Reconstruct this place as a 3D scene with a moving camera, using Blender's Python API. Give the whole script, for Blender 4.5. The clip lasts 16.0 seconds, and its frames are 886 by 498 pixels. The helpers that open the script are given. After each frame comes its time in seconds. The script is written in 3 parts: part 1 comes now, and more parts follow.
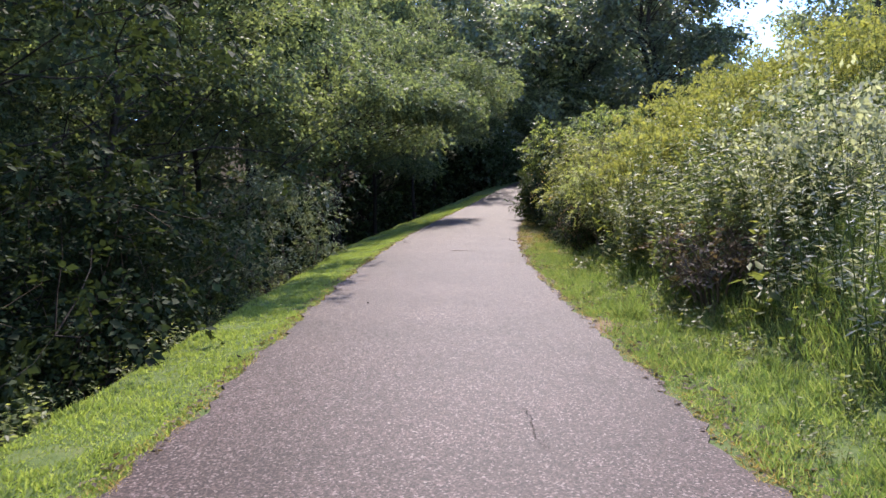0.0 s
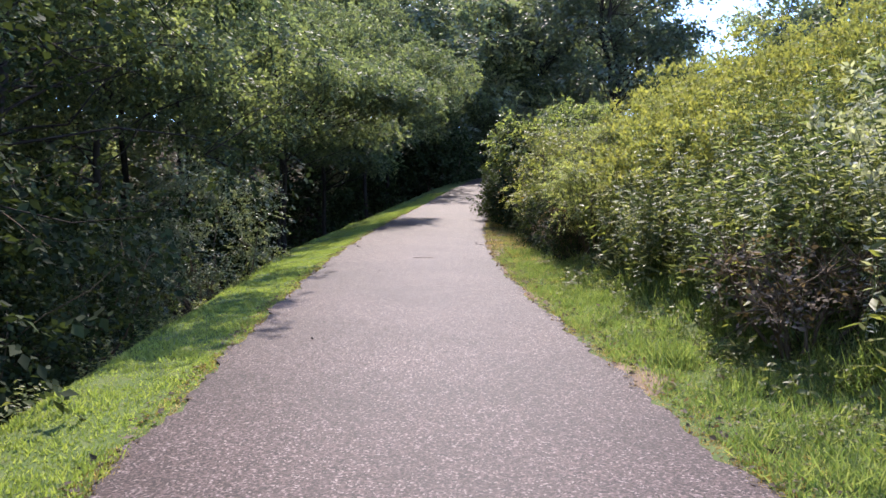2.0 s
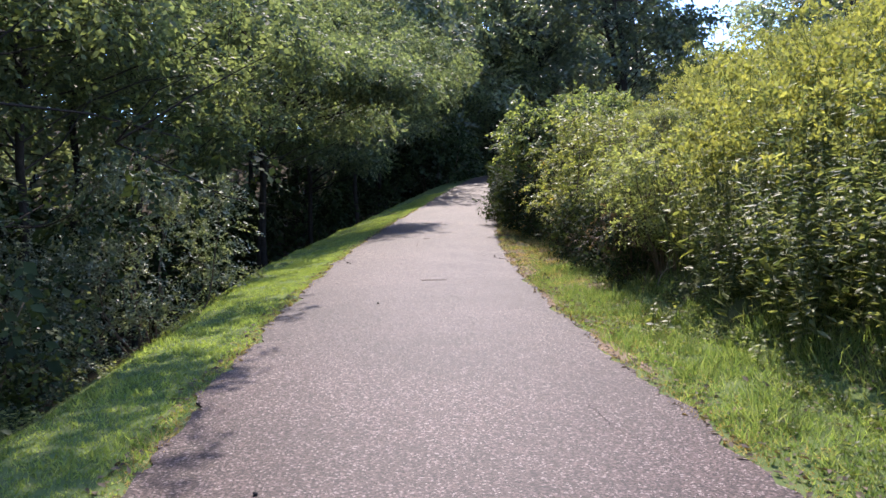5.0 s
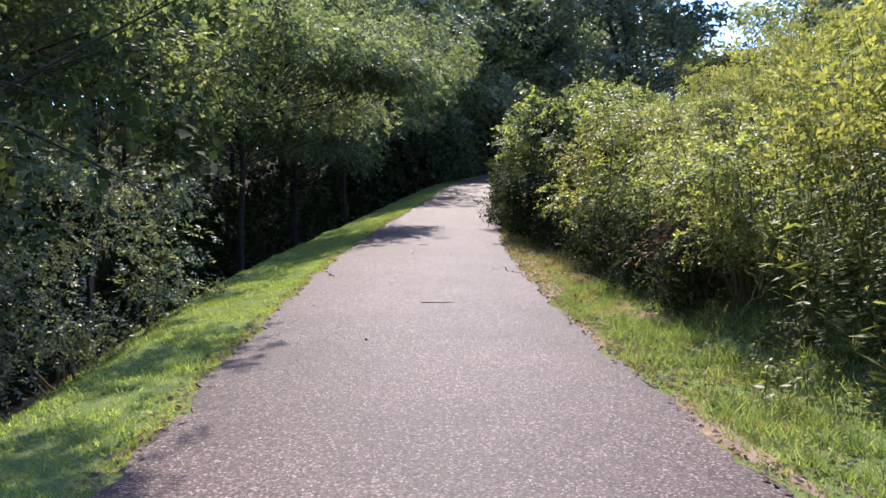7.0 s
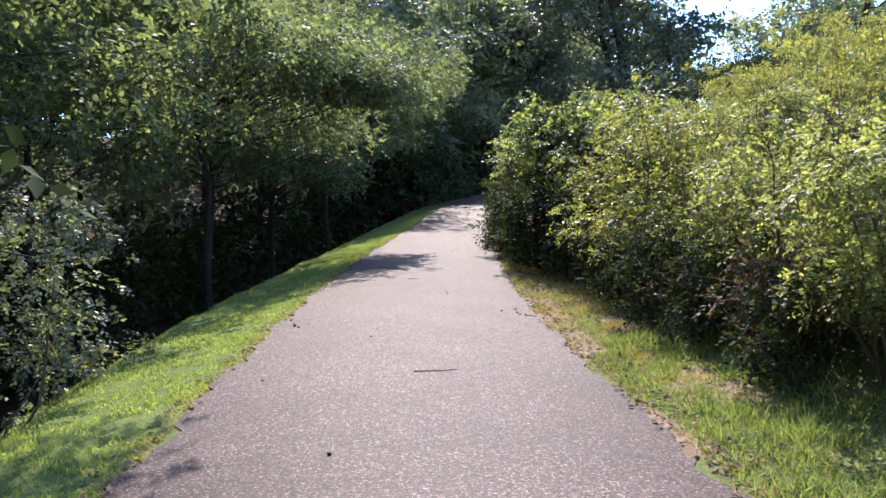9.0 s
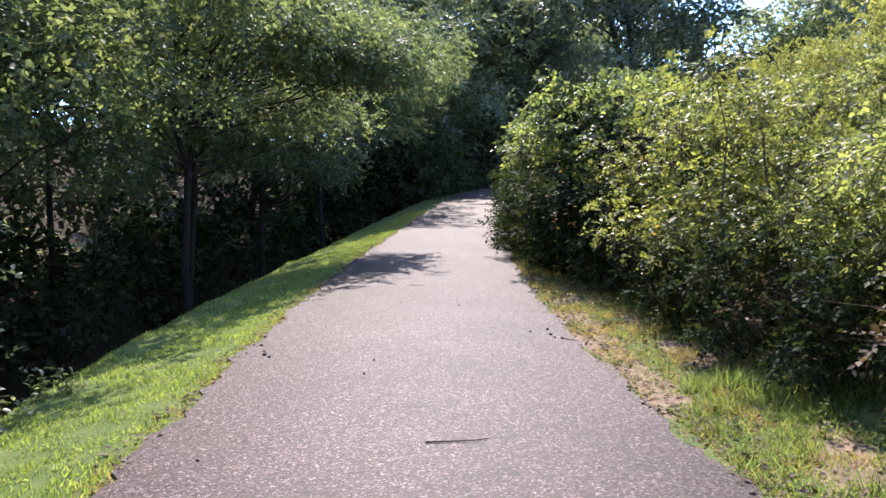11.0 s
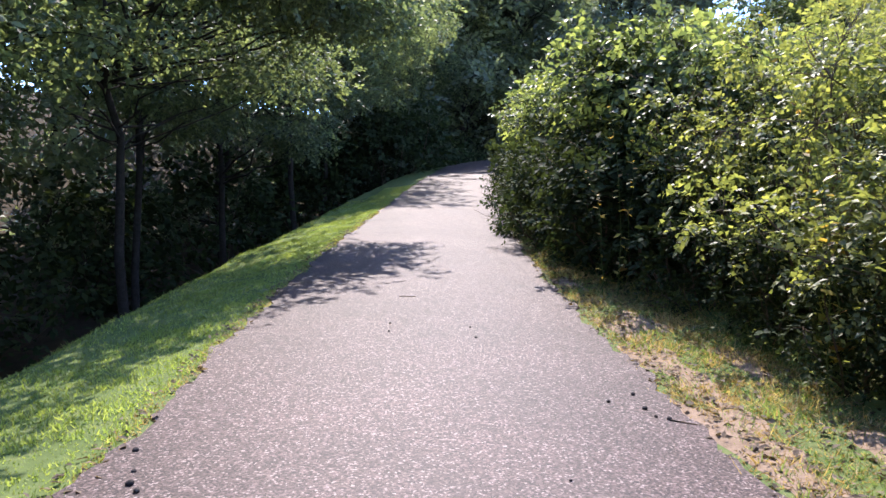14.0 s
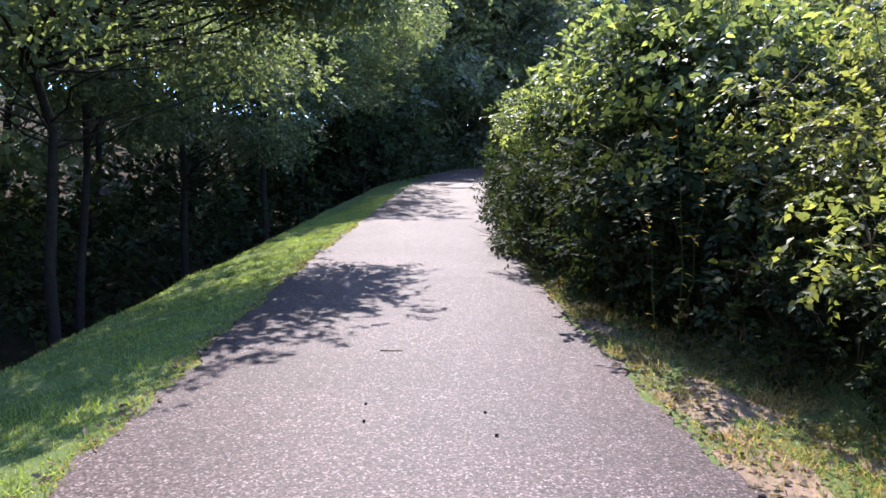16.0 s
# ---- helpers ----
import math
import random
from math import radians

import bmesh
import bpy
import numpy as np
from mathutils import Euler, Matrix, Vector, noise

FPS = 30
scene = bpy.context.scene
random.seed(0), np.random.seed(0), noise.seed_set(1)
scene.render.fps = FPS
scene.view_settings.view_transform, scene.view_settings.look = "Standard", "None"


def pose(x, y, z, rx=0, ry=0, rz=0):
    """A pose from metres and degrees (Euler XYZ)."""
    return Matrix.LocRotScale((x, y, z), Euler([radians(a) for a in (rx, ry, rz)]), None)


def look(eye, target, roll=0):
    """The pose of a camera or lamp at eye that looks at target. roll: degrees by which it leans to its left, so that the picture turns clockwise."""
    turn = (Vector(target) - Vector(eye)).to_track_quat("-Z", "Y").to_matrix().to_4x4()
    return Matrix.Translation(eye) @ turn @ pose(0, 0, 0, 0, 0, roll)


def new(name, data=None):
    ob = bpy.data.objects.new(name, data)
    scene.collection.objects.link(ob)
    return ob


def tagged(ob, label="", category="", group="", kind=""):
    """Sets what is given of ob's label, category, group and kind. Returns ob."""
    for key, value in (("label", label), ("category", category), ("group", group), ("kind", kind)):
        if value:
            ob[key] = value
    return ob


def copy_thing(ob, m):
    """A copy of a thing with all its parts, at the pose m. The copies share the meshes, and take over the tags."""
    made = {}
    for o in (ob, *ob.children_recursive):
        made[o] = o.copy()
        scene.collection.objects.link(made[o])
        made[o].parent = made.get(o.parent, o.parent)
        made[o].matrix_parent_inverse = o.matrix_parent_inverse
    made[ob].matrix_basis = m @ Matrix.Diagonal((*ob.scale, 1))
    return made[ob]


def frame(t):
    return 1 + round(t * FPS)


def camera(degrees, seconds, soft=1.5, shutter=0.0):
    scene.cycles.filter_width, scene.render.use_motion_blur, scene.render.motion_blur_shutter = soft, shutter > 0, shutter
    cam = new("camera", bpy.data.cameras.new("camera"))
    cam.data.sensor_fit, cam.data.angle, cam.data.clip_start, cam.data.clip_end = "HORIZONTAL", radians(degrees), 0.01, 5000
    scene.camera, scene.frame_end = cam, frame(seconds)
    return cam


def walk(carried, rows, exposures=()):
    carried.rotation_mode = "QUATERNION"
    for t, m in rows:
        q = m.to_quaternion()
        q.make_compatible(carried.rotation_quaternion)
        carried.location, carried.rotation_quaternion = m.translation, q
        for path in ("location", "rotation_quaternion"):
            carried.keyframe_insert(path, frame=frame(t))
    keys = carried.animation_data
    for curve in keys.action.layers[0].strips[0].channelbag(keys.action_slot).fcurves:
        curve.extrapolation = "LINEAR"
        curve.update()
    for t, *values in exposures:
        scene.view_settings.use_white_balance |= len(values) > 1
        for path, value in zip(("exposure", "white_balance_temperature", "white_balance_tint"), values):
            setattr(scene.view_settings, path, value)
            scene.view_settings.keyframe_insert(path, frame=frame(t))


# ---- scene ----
cam = camera(59.4, 16.0, soft=1.5, shutter=0.15)
METRES, EYE, TILT, LEAN, TURN = 19.0, 1.45, -2.0, 0.0, 0.0
ROWS = [
    (0.0, 0.0, 0.0, 0.0, -0.0, 0.0, -0.0),
    (0.5, -0.0012, 0.0352, 0.0031, -1.75, 0.8, -0.3),
    (1.0, -0.0063, 0.0659, 0.0052, -2.94, 0.8, -0.2),
    (1.5, -0.0076, 0.0998, 0.0072, -3.19, 0.23, -0.18),
    (2.0, -0.0108, 0.133, 0.0099, -3.7, -0.2, -0.46),
    (2.5, -0.0094, 0.1662, 0.0125, -4.59, -0.5, -0.34),
    (3.0, -0.0117, 0.1985, 0.0156, -5.7, -0.22, 0.32),
    (3.5, -0.0127, 0.2316, 0.0174, -4.52, -0.17, 0.55),
    (4.0, -0.0147, 0.263, 0.0194, -3.64, -0.18, 0.43),
    (6.5, -0.0204, 0.4218, 0.0311, -5.75, -0.22, -0.07),
    (7.0, -0.0195, 0.4542, 0.0327, -5.15, -0.18, -0.71),
    (7.5, -0.0185, 0.4837, 0.0352, -5.41, -0.59, -0.63),
    (8.0, -0.0163, 0.5199, 0.0377, -4.58, -0.35, -0.06),
    (8.5, -0.0147, 0.5495, 0.0405, -5.82, 0.94, -0.12),
    (9.0, -0.0127, 0.5861, 0.0438, -6.07, 1.44, 0.24),
    (9.5, -0.011, 0.6141, 0.0456, -5.87, 1.42, -0.14),
    (12.0, -0.0093, 0.7584, 0.0584, -7.29, 0.84, 0.25),
    (12.5, -0.0095, 0.7869, 0.0618, -8.37, 1.31, 0.07),
    (13.0, -0.0079, 0.8174, 0.0641, -8.64, 1.12, -0.48),
    (13.5, -0.0058, 0.8481, 0.0658, -10.01, -0.62, -0.42),
    (14.0, -0.0038, 0.8756, 0.0685, -7.81, -0.94, -0.24),
    (14.5, -0.0026, 0.9051, 0.0706, -8.13, -1.35, -0.32),
    (15.0, 0.0004, 0.9349, 0.0736, -8.68, -0.66, -0.42),
    (15.5, 0.002, 0.9633, 0.076, -9.27, -0.49, -0.49),
    (16.0, 0.0055, 0.9948, 0.0786, -9.16, -0.34, -0.96),
]
walk(cam, [(t, pose(0, 0, EYE, TILT, LEAN, TURN) @ pose(METRES * x, METRES * y, METRES * z, 90 + pitch, roll, yaw)) for t, x, y, z, yaw, pitch, roll in ROWS],
     exposures=[(0.0, 1.74, 6750, 20), (1.0, 1.84, 6750, 20), (4.0, 1.84, 6700, 20), (8.0, 2.0, 6700, 20), (12.5, 2.14, 6600, 20), (13.0, 1.88, 6600, 20), (13.5, 2.22, 6550, 21), (14.2, 2.28, 6450, 21), (16.0, 2.3, 6300, 21)])

# ---- world, sun ----
SUN_AZ, SUN_EL = 6.0, 50.0          # degrees to the right of +y, and above the horizon
to_sun = Vector((math.sin(radians(SUN_AZ)) * math.cos(radians(SUN_EL)),
                 math.cos(radians(SUN_AZ)) * math.cos(radians(SUN_EL)), math.sin(radians(SUN_EL))))
world = bpy.data.worlds.new("world")
scene.world = world
world.use_nodes = True
wn, wl = world.node_tree.nodes, world.node_tree.links
sky = wn.new("ShaderNodeTexSky")
sky.sky_type, sky.sun_disc = "NISHITA", False
sky.dust_density, sky.ozone_density = 0.2, 4.5
sky.sun_elevation, sky.sun_rotation = radians(SUN_EL), radians(SUN_AZ)
wtc = wn.new("ShaderNodeTexCoord")
wmap = wn.new("ShaderNodeMapping")
wmap.inputs["Scale"].default_value = (2.6, 2.6, 6.0)
cloud = wn.new("ShaderNodeTexNoise")
cloud.inputs["Scale"].default_value, cloud.inputs["Detail"].default_value = 1.6, 7.0
cramp = wn.new("ShaderNodeValToRGB")
cramp.color_ramp.elements[0].position, cramp.color_ramp.elements[1].position = 0.54, 0.70
cmix = wn.new("ShaderNodeMixRGB")
cmix.inputs[2].default_value = (6.5, 6.8, 7.2, 1)
tint = wn.new("ShaderNodeMixRGB")
tint.blend_type = "MULTIPLY"
tint.inputs["Fac"].default_value = 1.0
tint.inputs[2].default_value = (0.72, 0.87, 1.08, 1)
wl.new(wtc.outputs["Generated"], wmap.inputs["Vector"])
wl.new(wmap.outputs["Vector"], cloud.inputs["Vector"])
wl.new(cloud.outputs["Fac"], cramp.inputs["Fac"])
wl.new(cramp.outputs["Color"], cmix.inputs["Fac"])
wl.new(sky.outputs["Color"], tint.inputs[1])
wl.new(tint.outputs["Color"], cmix.inputs[1])
wl.new(cmix.outputs["Color"], wn["Background"].inputs["Color"])
wn["Background"].inputs["Strength"].default_value = 0.15
sun_data = bpy.data.lights.new("sun", "SUN")
sun_data.energy, sun_data.angle, sun_data.color = 2.9, radians(0.5), (1.0, 0.95, 0.86)
sun = new("sun", sun_data)
sun.matrix_world = look(to_sun * 100, (0, 0, 0))


# ---- materials ----
def material(name):
    m = bpy.data.materials.new(name)
    m.use_nodes = True
    n = m.node_tree.nodes
    return m, n, m.node_tree.links, n["Principled BSDF"], n["Material Output"]


def ramp(n, stops):
    r = n.new("ShaderNodeValToRGB")
    e = r.color_ramp.elements
    e[0].position, e[0].color = stops[0][0], (*stops[0][1], 1)
    e[1].position, e[1].color = stops[-1][0], (*stops[-1][1], 1)
    for p, c in stops[1:-1]:
        q = e.new(p)
        q.color = (*c, 1)
    return r


def tex_noise(n, l, scale, detail=4.0, rough=0.55):
    tc = n.new("ShaderNodeTexCoord")
    t = n.new("ShaderNodeTexNoise")
    t.inputs["Scale"].default_value, t.inputs["Detail"].default_value, t.inputs["Roughness"].default_value = scale, detail, rough
    l.new(tc.outputs["Object"], t.inputs["Vector"])
    return t


def leaf_material(name, dark, mid, light, through_light=0.42, gloss=0.5, shine=0.25, glow=2.3):
    """Leaves: each one its own shade, and light passing through the blade."""
    m, n, l, p, out = material(name)
    geo = n.new("ShaderNodeNewGeometry")
    r = ramp(n, [(0.0, dark), (0.55, mid), (1.0, light)])
    l.new(geo.outputs["Random Per Island"], r.inputs["Fac"])
    blotch = tex_noise(n, l, 1.3, 2.0)
    info = n.new("ShaderNodeObjectInfo")
    hsv = n.new("ShaderNodeHueSaturation")
    ad = n.new("ShaderNodeMath")
    ad.operation = "MULTIPLY_ADD"
    ad.inputs[1].default_value, ad.inputs[2].default_value = 0.5, 0.55
    l.new(blotch.outputs["Fac"], ad.inputs[0])
    ad2 = n.new("ShaderNodeMath")
    ad2.operation = "MULTIPLY_ADD"
    ad2.inputs[1].default_value = 0.35
    l.new(info.outputs["Random"], ad2.inputs[0])
    l.new(ad.outputs[0], ad2.inputs[2])
    l.new(ad2.outputs[0], hsv.inputs["Value"])
    l.new(r.outputs["Color"], hsv.inputs["Color"])
    l.new(hsv.outputs["Color"], p.inputs["Base Color"])
    p.inputs["Roughness"].default_value = gloss
    p.inputs["Specular IOR Level"].default_value = shine
    tr = n.new("ShaderNodeBsdfTranslucent")
    warm = n.new("ShaderNodeMixRGB")
    warm.blend_type = "MULTIPLY"
    warm.inputs["Fac"].default_value = 1.0
    warm.inputs[2].default_value = (glow, glow * .97, glow * .48, 1)
    l.new(hsv.outputs["Color"], warm.inputs[1])
    l.new(warm.outputs["Color"], tr.inputs["Color"])
    mix = n.new("ShaderNodeMixShader")
    mix.inputs["Fac"].default_value = through_light
    l.new(p.outputs["BSDF"], mix.inputs[1])
    l.new(tr.outputs["BSDF"], mix.inputs[2])
    l.new(mix.outputs["Shader"], out.inputs["Surface"])
    return m


def rough_material(name, stops, scale=6.0, fine=60.0, roughness=0.9, bump=0.3):
    m, n, l, p, out = material(name)
    a, b = tex_noise(n, l, scale), tex_noise(n, l, fine)
    mx = n.new("ShaderNodeMixRGB")
    mx.inputs["Fac"].default_value = 0.45
    l.new(a.outputs["Fac"], mx.inputs[1])
    l.new(b.outputs["Fac"], mx.inputs[2])
    r = ramp(n, stops)
    l.new(mx.outputs["Color"], r.inputs["Fac"])
    l.new(r.outputs["Color"], p.inputs["Base Color"])
    p.inputs["Roughness"].default_value = roughness
    p.inputs["Specular IOR Level"].default_value = 0.06
    bp = n.new("ShaderNodeBump")
    bp.inputs["Strength"].default_value, bp.inputs["Distance"].default_value = bump, 0.02
    l.new(b.outputs["Fac"], bp.inputs["Height"])
    l.new(bp.outputs["Normal"], p.inputs["Normal"])
    return m


def asphalt_material():
    """Pinkish chip-sealed asphalt: pale and dark stone chips in a grey binder, worn in broad patches."""
    m, n, l, p, out = material("chip_seal_asphalt")
    tc = n.new("ShaderNodeTexCoord")
    chips = n.new("ShaderNodeTexVoronoi")
    chips.inputs["Scale"].default_value = 92.0
    chips.inputs["Randomness"].default_value = 1.0
    l.new(tc.outputs["Object"], chips.inputs["Vector"])
    sep = n.new("ShaderNodeSeparateColor")
    l.new(chips.outputs["Color"], sep.inputs["Color"])
    r = ramp(n, [(0.0, (0.006, 0.0037, 0.0035)), (0.3, (0.026, 0.0162, 0.0155)), (0.7, (0.066, 0.043, 0.0405)), (0.9, (0.112, 0.079, 0.075)), (0.985, (0.225, 0.187, 0.174))])
    l.new(sep.outputs["Red"], r.inputs["Fac"])
    broad = n.new("ShaderNodeTexNoise")
    broad.inputs["Scale"].default_value, broad.inputs["Detail"].default_value, broad.inputs["Roughness"].default_value = 0.55, 9.0, 0.68
    l.new(tc.outputs["Object"], broad.inputs["Vector"])
    rb = ramp(n, [(0.3, (0.60, 0.58, 0.58)), (0.5, (0.95, 0.92, 0.92)), (0.7, (1.26, 1.21, 1.20))])
    l.new(broad.outputs["Fac"], rb.inputs["Fac"])
    mul = n.new("ShaderNodeMixRGB")
    mul.blend_type = "MULTIPLY"
    mul.inputs["Fac"].default_value = 1.0
    l.new(r.outputs["Color"], mul.inputs[1])
    l.new(rb.outputs["Color"], mul.inputs[2])
    l.new(mul.outputs["Color"], p.inputs["Base Color"])
    p.inputs["Roughness"].default_value = 0.62
    p.inputs["Specular IOR Level"].default_value = 0.2
    bp = n.new("ShaderNodeBump")
    bp.inputs["Strength"].default_value, bp.inputs["Distance"].default_value = 0.85, 0.005
    l.new(sep.outputs["Green"], bp.inputs["Height"])
    l.new(bp.outputs["Normal"], p.inputs["Normal"])
    return m


ASPHALT = asphalt_material()
LAWN_SOIL = rough_material("lawn_soil", [(0.3, (0.055, 0.08, 0.026)), (0.5, (0.09, 0.125, 0.042)), (0.72, (0.15, 0.155, 0.07))], 5.0, 110.0)
LITTER = rough_material("leaf_litter", [(0.3, (0.02, 0.016, 0.010)), (0.55, (0.05, 0.038, 0.022)), (0.8, (0.09, 0.07, 0.035))], 3.0, 40.0)
BANK_SOIL = rough_material("bank_soil", [(0.3, (0.03, 0.035, 0.014)), (0.55, (0.06, 0.07, 0.025)), (0.8, (0.11, 0.10, 0.045))], 3.0, 40.0)
DIRT = rough_material("dry_edge_dirt", [(0.3, (0.11, 0.08, 0.055)), (0.7, (0.29, 0.21, 0.15))], 8.0, 90.0)
BARK = rough_material("bark", [(0.3, (0.018, 0.015, 0.013)), (0.7, (0.055, 0.046, 0.038))], 9.0, 50.0, 0.9, 0.6)
TWIG = rough_material("twig", [(0.3, (0.06, 0.045, 0.03)), (0.7, (0.16, 0.12, 0.08))], 20.0, 90.0)
DRY_WOOD = rough_material("dry_wood", [(0.3, (0.16, 0.13, 0.10)), (0.7, (0.34, 0.29, 0.24))], 20.0, 90.0)
STALK = rough_material("green_stalk", [(0.3, (0.05, 0.08, 0.02)), (0.7, (0.12, 0.15, 0.05))], 20.0, 90.0, 0.6)
TAR = rough_material("crack_shadow", [(0.3, (0.02, 0.018, 0.018)), (0.7, (0.05, 0.045, 0.042))], 20.0, 90.0)
LEAF_TREE = leaf_material("tree_leaf", (0.056, 0.077, 0.052), (0.10, 0.132, 0.084), (0.19, 0.235, 0.13), 0.42, 0.55, 0.12, 2.2)
LEAF_GREY = leaf_material("grey_green_leaf", (0.05, 0.068, 0.048), (0.088, 0.112, 0.078), (0.17, 0.195, 0.14), 0.36, 0.45, 0.3, 2.1)
LEAF_WEED = leaf_material("weed_leaf", (0.05, 0.074, 0.04), (0.088, 0.118, 0.06), (0.16, 0.19, 0.10), 0.38)
# Far leaves and needles are paler: distance haze is put into their colour.
LEAF_FAR_HAZY = leaf_material("hazy_far_leaf", (0.07, 0.09, 0.07), (0.115, 0.145, 0.105), (0.17, 0.20, 0.14), 0.46)
LEAF_PINE = leaf_material("pine_needle", (0.05, 0.068, 0.056), (0.075, 0.10, 0.08), (0.11, 0.14, 0.10), 0.35)
LEAF_SHRUB = leaf_material("shrub_leaf", (0.064, 0.08, 0.042), (0.118, 0.142, 0.066), (0.205, 0.225, 0.095), 0.5, glow=2.5)
LEAF_YELLOW = leaf_material("yellow_green_leaf", (0.062, 0.078, 0.033), (0.118, 0.137, 0.05), (0.20, 0.212, 0.074), 0.42)
LEAF_VINE = leaf_material("vine_leaf", (0.04, 0.056, 0.028), (0.08, 0.107, 0.05), (0.195, 0.23, 0.09), 0.44, glow=2.6)
LEAF_HERB = leaf_material("herb_leaf", (0.09, 0.108, 0.055), (0.155, 0.18, 0.082), (0.25, 0.265, 0.125))
LEAF_SILVER = leaf_material("silver_leaf", (0.14, 0.16, 0.12), (0.235, 0.255, 0.205), (0.40, 0.42, 0.35), 0.32)
PLUME = leaf_material("goldenrod_plume", (0.14, 0.155, 0.055), (0.205, 0.22, 0.075), (0.30, 0.295, 0.10), 0.35, 0.7)
# Evergreen leaf; as brush and thicket foliage its darkness stands in for shade.
LEAF_EVERGREEN_SHADE = leaf_material("evergreen_shade_leaf", (0.018, 0.027, 0.014), (0.028, 0.042, 0.02), (0.05, 0.07, 0.03), 0.2, 0.7, 0.05)
LEAF_ORANGE = leaf_material("turning_leaf", (0.18, 0.10, 0.04), (0.28, 0.2, 0.05), (0.33, 0.28, 0.07))
LEAF_DEAD = leaf_material("dead_leaf", (0.05, 0.036, 0.026), (0.10, 0.075, 0.055), (0.2, 0.15, 0.11), 0.2, 0.8)
BLADE = leaf_material("grass_blade", (0.115, 0.17, 0.05), (0.185, 0.25, 0.08), (0.28, 0.33, 0.125), 0.45, 0.5)
BLADE_LONG = leaf_material("long_grass_blade", (0.062, 0.105, 0.04), (0.112, 0.165, 0.06), (0.21, 0.245, 0.115), 0.45, 0.5)
STRAW = leaf_material("straw", (0.18, 0.12, 0.06), (0.30, 0.22, 0.11), (0.45, 0.36, 0.20), 0.3, 0.8)


# ---- mesh helpers ----
def np_mesh(name, V, F):
    """A mesh from arrays: vertices (n, 3), faces (m, 3) or (m, 4)."""
    V, F = np.asarray(V, dtype=np.float32), np.asarray(F, dtype=np.int32)
    me = bpy.data.meshes.new(name)
    k = F.shape[1]
    me.vertices.add(len(V))
    me.vertices.foreach_set("co", V.ravel())
    me.loops.add(F.size)
    me.loops.foreach_set("vertex_index", F.ravel())
    me.polygons.add(len(F))
    me.polygons.foreach_set("loop_start", np.arange(0, F.size, k, dtype=np.int32))
    me.update(calc_edges=True)
    return me


def part(name, me, mat, parent=None, label=""):
    ob = new(name, me)
    if mat is not None:
        me.materials.append(mat)
    if parent is not None:
        ob.parent = parent
    if label:
        tagged(ob, label)
    return ob


def unit(a):
    return a / np.maximum(np.linalg.norm(a, axis=1, keepdims=True), 1e-6)


def leaf_arrays(P, D, N, L, W, fold=0.12, lobed=False):
    """Leaf blades folded on the midrib: base P, way D, face N, length L, width W."""
    P, D, N = np.asarray(P), unit(np.asarray(D)), np.asarray(N)
    S = unit(np.cross(D, N))
    U = np.cross(S, D)
    L, W = np.asarray(L)[:, None], np.asarray(W)[:, None]
    n = len(P)
    if lobed:
        rows = [P, P + D * L * .28 + S * W * .5 + U * W * fold, P + D * L * .68 + S * W * .36 + U * W * fold * .4,
                P + D * L - U * L * .12, P + D * L * .68 - S * W * .36 + U * W * fold * .4, P + D * L * .28 - S * W * .5 + U * W * fold]
        V = np.stack(rows, 1).reshape(-1, 3)
        base = np.array([[0, 1, 2], [0, 2, 3], [0, 3, 4], [0, 4, 5]])
    else:
        rows = [P, P + D * L * .42 + S * W * .5 + U * W * fold, P + D * L, P + D * L * .42 - S * W * .5 + U * W * fold]
        V = np.stack(rows, 1).reshape(-1, 3)
        base = np.array([[0, 1, 2], [0, 2, 3]])
    k = len(rows)
    F = (base[None] + (np.arange(n) * k)[:, None, None]).reshape(-1, 3)
    return V, F


class Tubes:
    """Tapered round stems, collected into one mesh."""
    def __init__(self):
        self.V, self.F, self.n = [], [], 0

    def add(self, pts, r0, r1, sides=6):
        pts = np.asarray(pts, dtype=float)
        m = len(pts)
        T = unit(np.gradient(pts, axis=0))
        ref = np.array([1.0, 0.3, 0.1]) if abs(T[0][2]) > 0.7 else np.array([0.0, 0.1, 1.0])
        A = unit(np.cross(T, ref))
        B = np.cross(T, A)
        r = np.linspace(r0, r1, m)[:, None, None]
        a = np.linspace(0, 2 * np.pi, sides, endpoint=False)
        ring = pts[:, None] + r * (A[:, None] * np.cos(a)[None, :, None] + B[:, None] * np.sin(a)[None, :, None])
        i = np.arange(m - 1)[:, None] * sides
        j = np.arange(sides)[None]
        k = (np.arange(sides) + 1)[None] % sides
        self.V.append(ring.reshape(-1, 3))
        self.F.append(np.stack([i + j, i + k, i + sides + k, i + sides + j], -1).reshape(-1, 4) + self.n)
        self.n += m * sides

    def mesh(self, name):
        me = np_mesh(name, np.concatenate(self.V), np.concatenate(self.F))
        me.polygons.foreach_set("use_smooth", np.ones(len(me.polygons), dtype=bool))
        return me


def bend(rng, a, b, k=6, sag=0.1):
    """A crooked line from a to b."""
    a, b = np.asarray(a, float), np.asarray(b, float)
    s = np.linspace(0, 1, k)[:, None]
    d = np.linalg.norm(b - a)
    w = np.sin(s * np.pi) * rng.normal(0, sag * d * .5, 3)[None]
    w = w + rng.normal(0, sag * d * .12, (k, 3)) * (s > 0) * (s < 1)
    return a + (b - a) * s + w


# ---- the lie of the land ----
def smooth(a, b, t):
    q = np.clip((np.asarray(t, dtype=float) - a) / (b - a), 0, 1)
    return q * q * (3 - 2 * q)


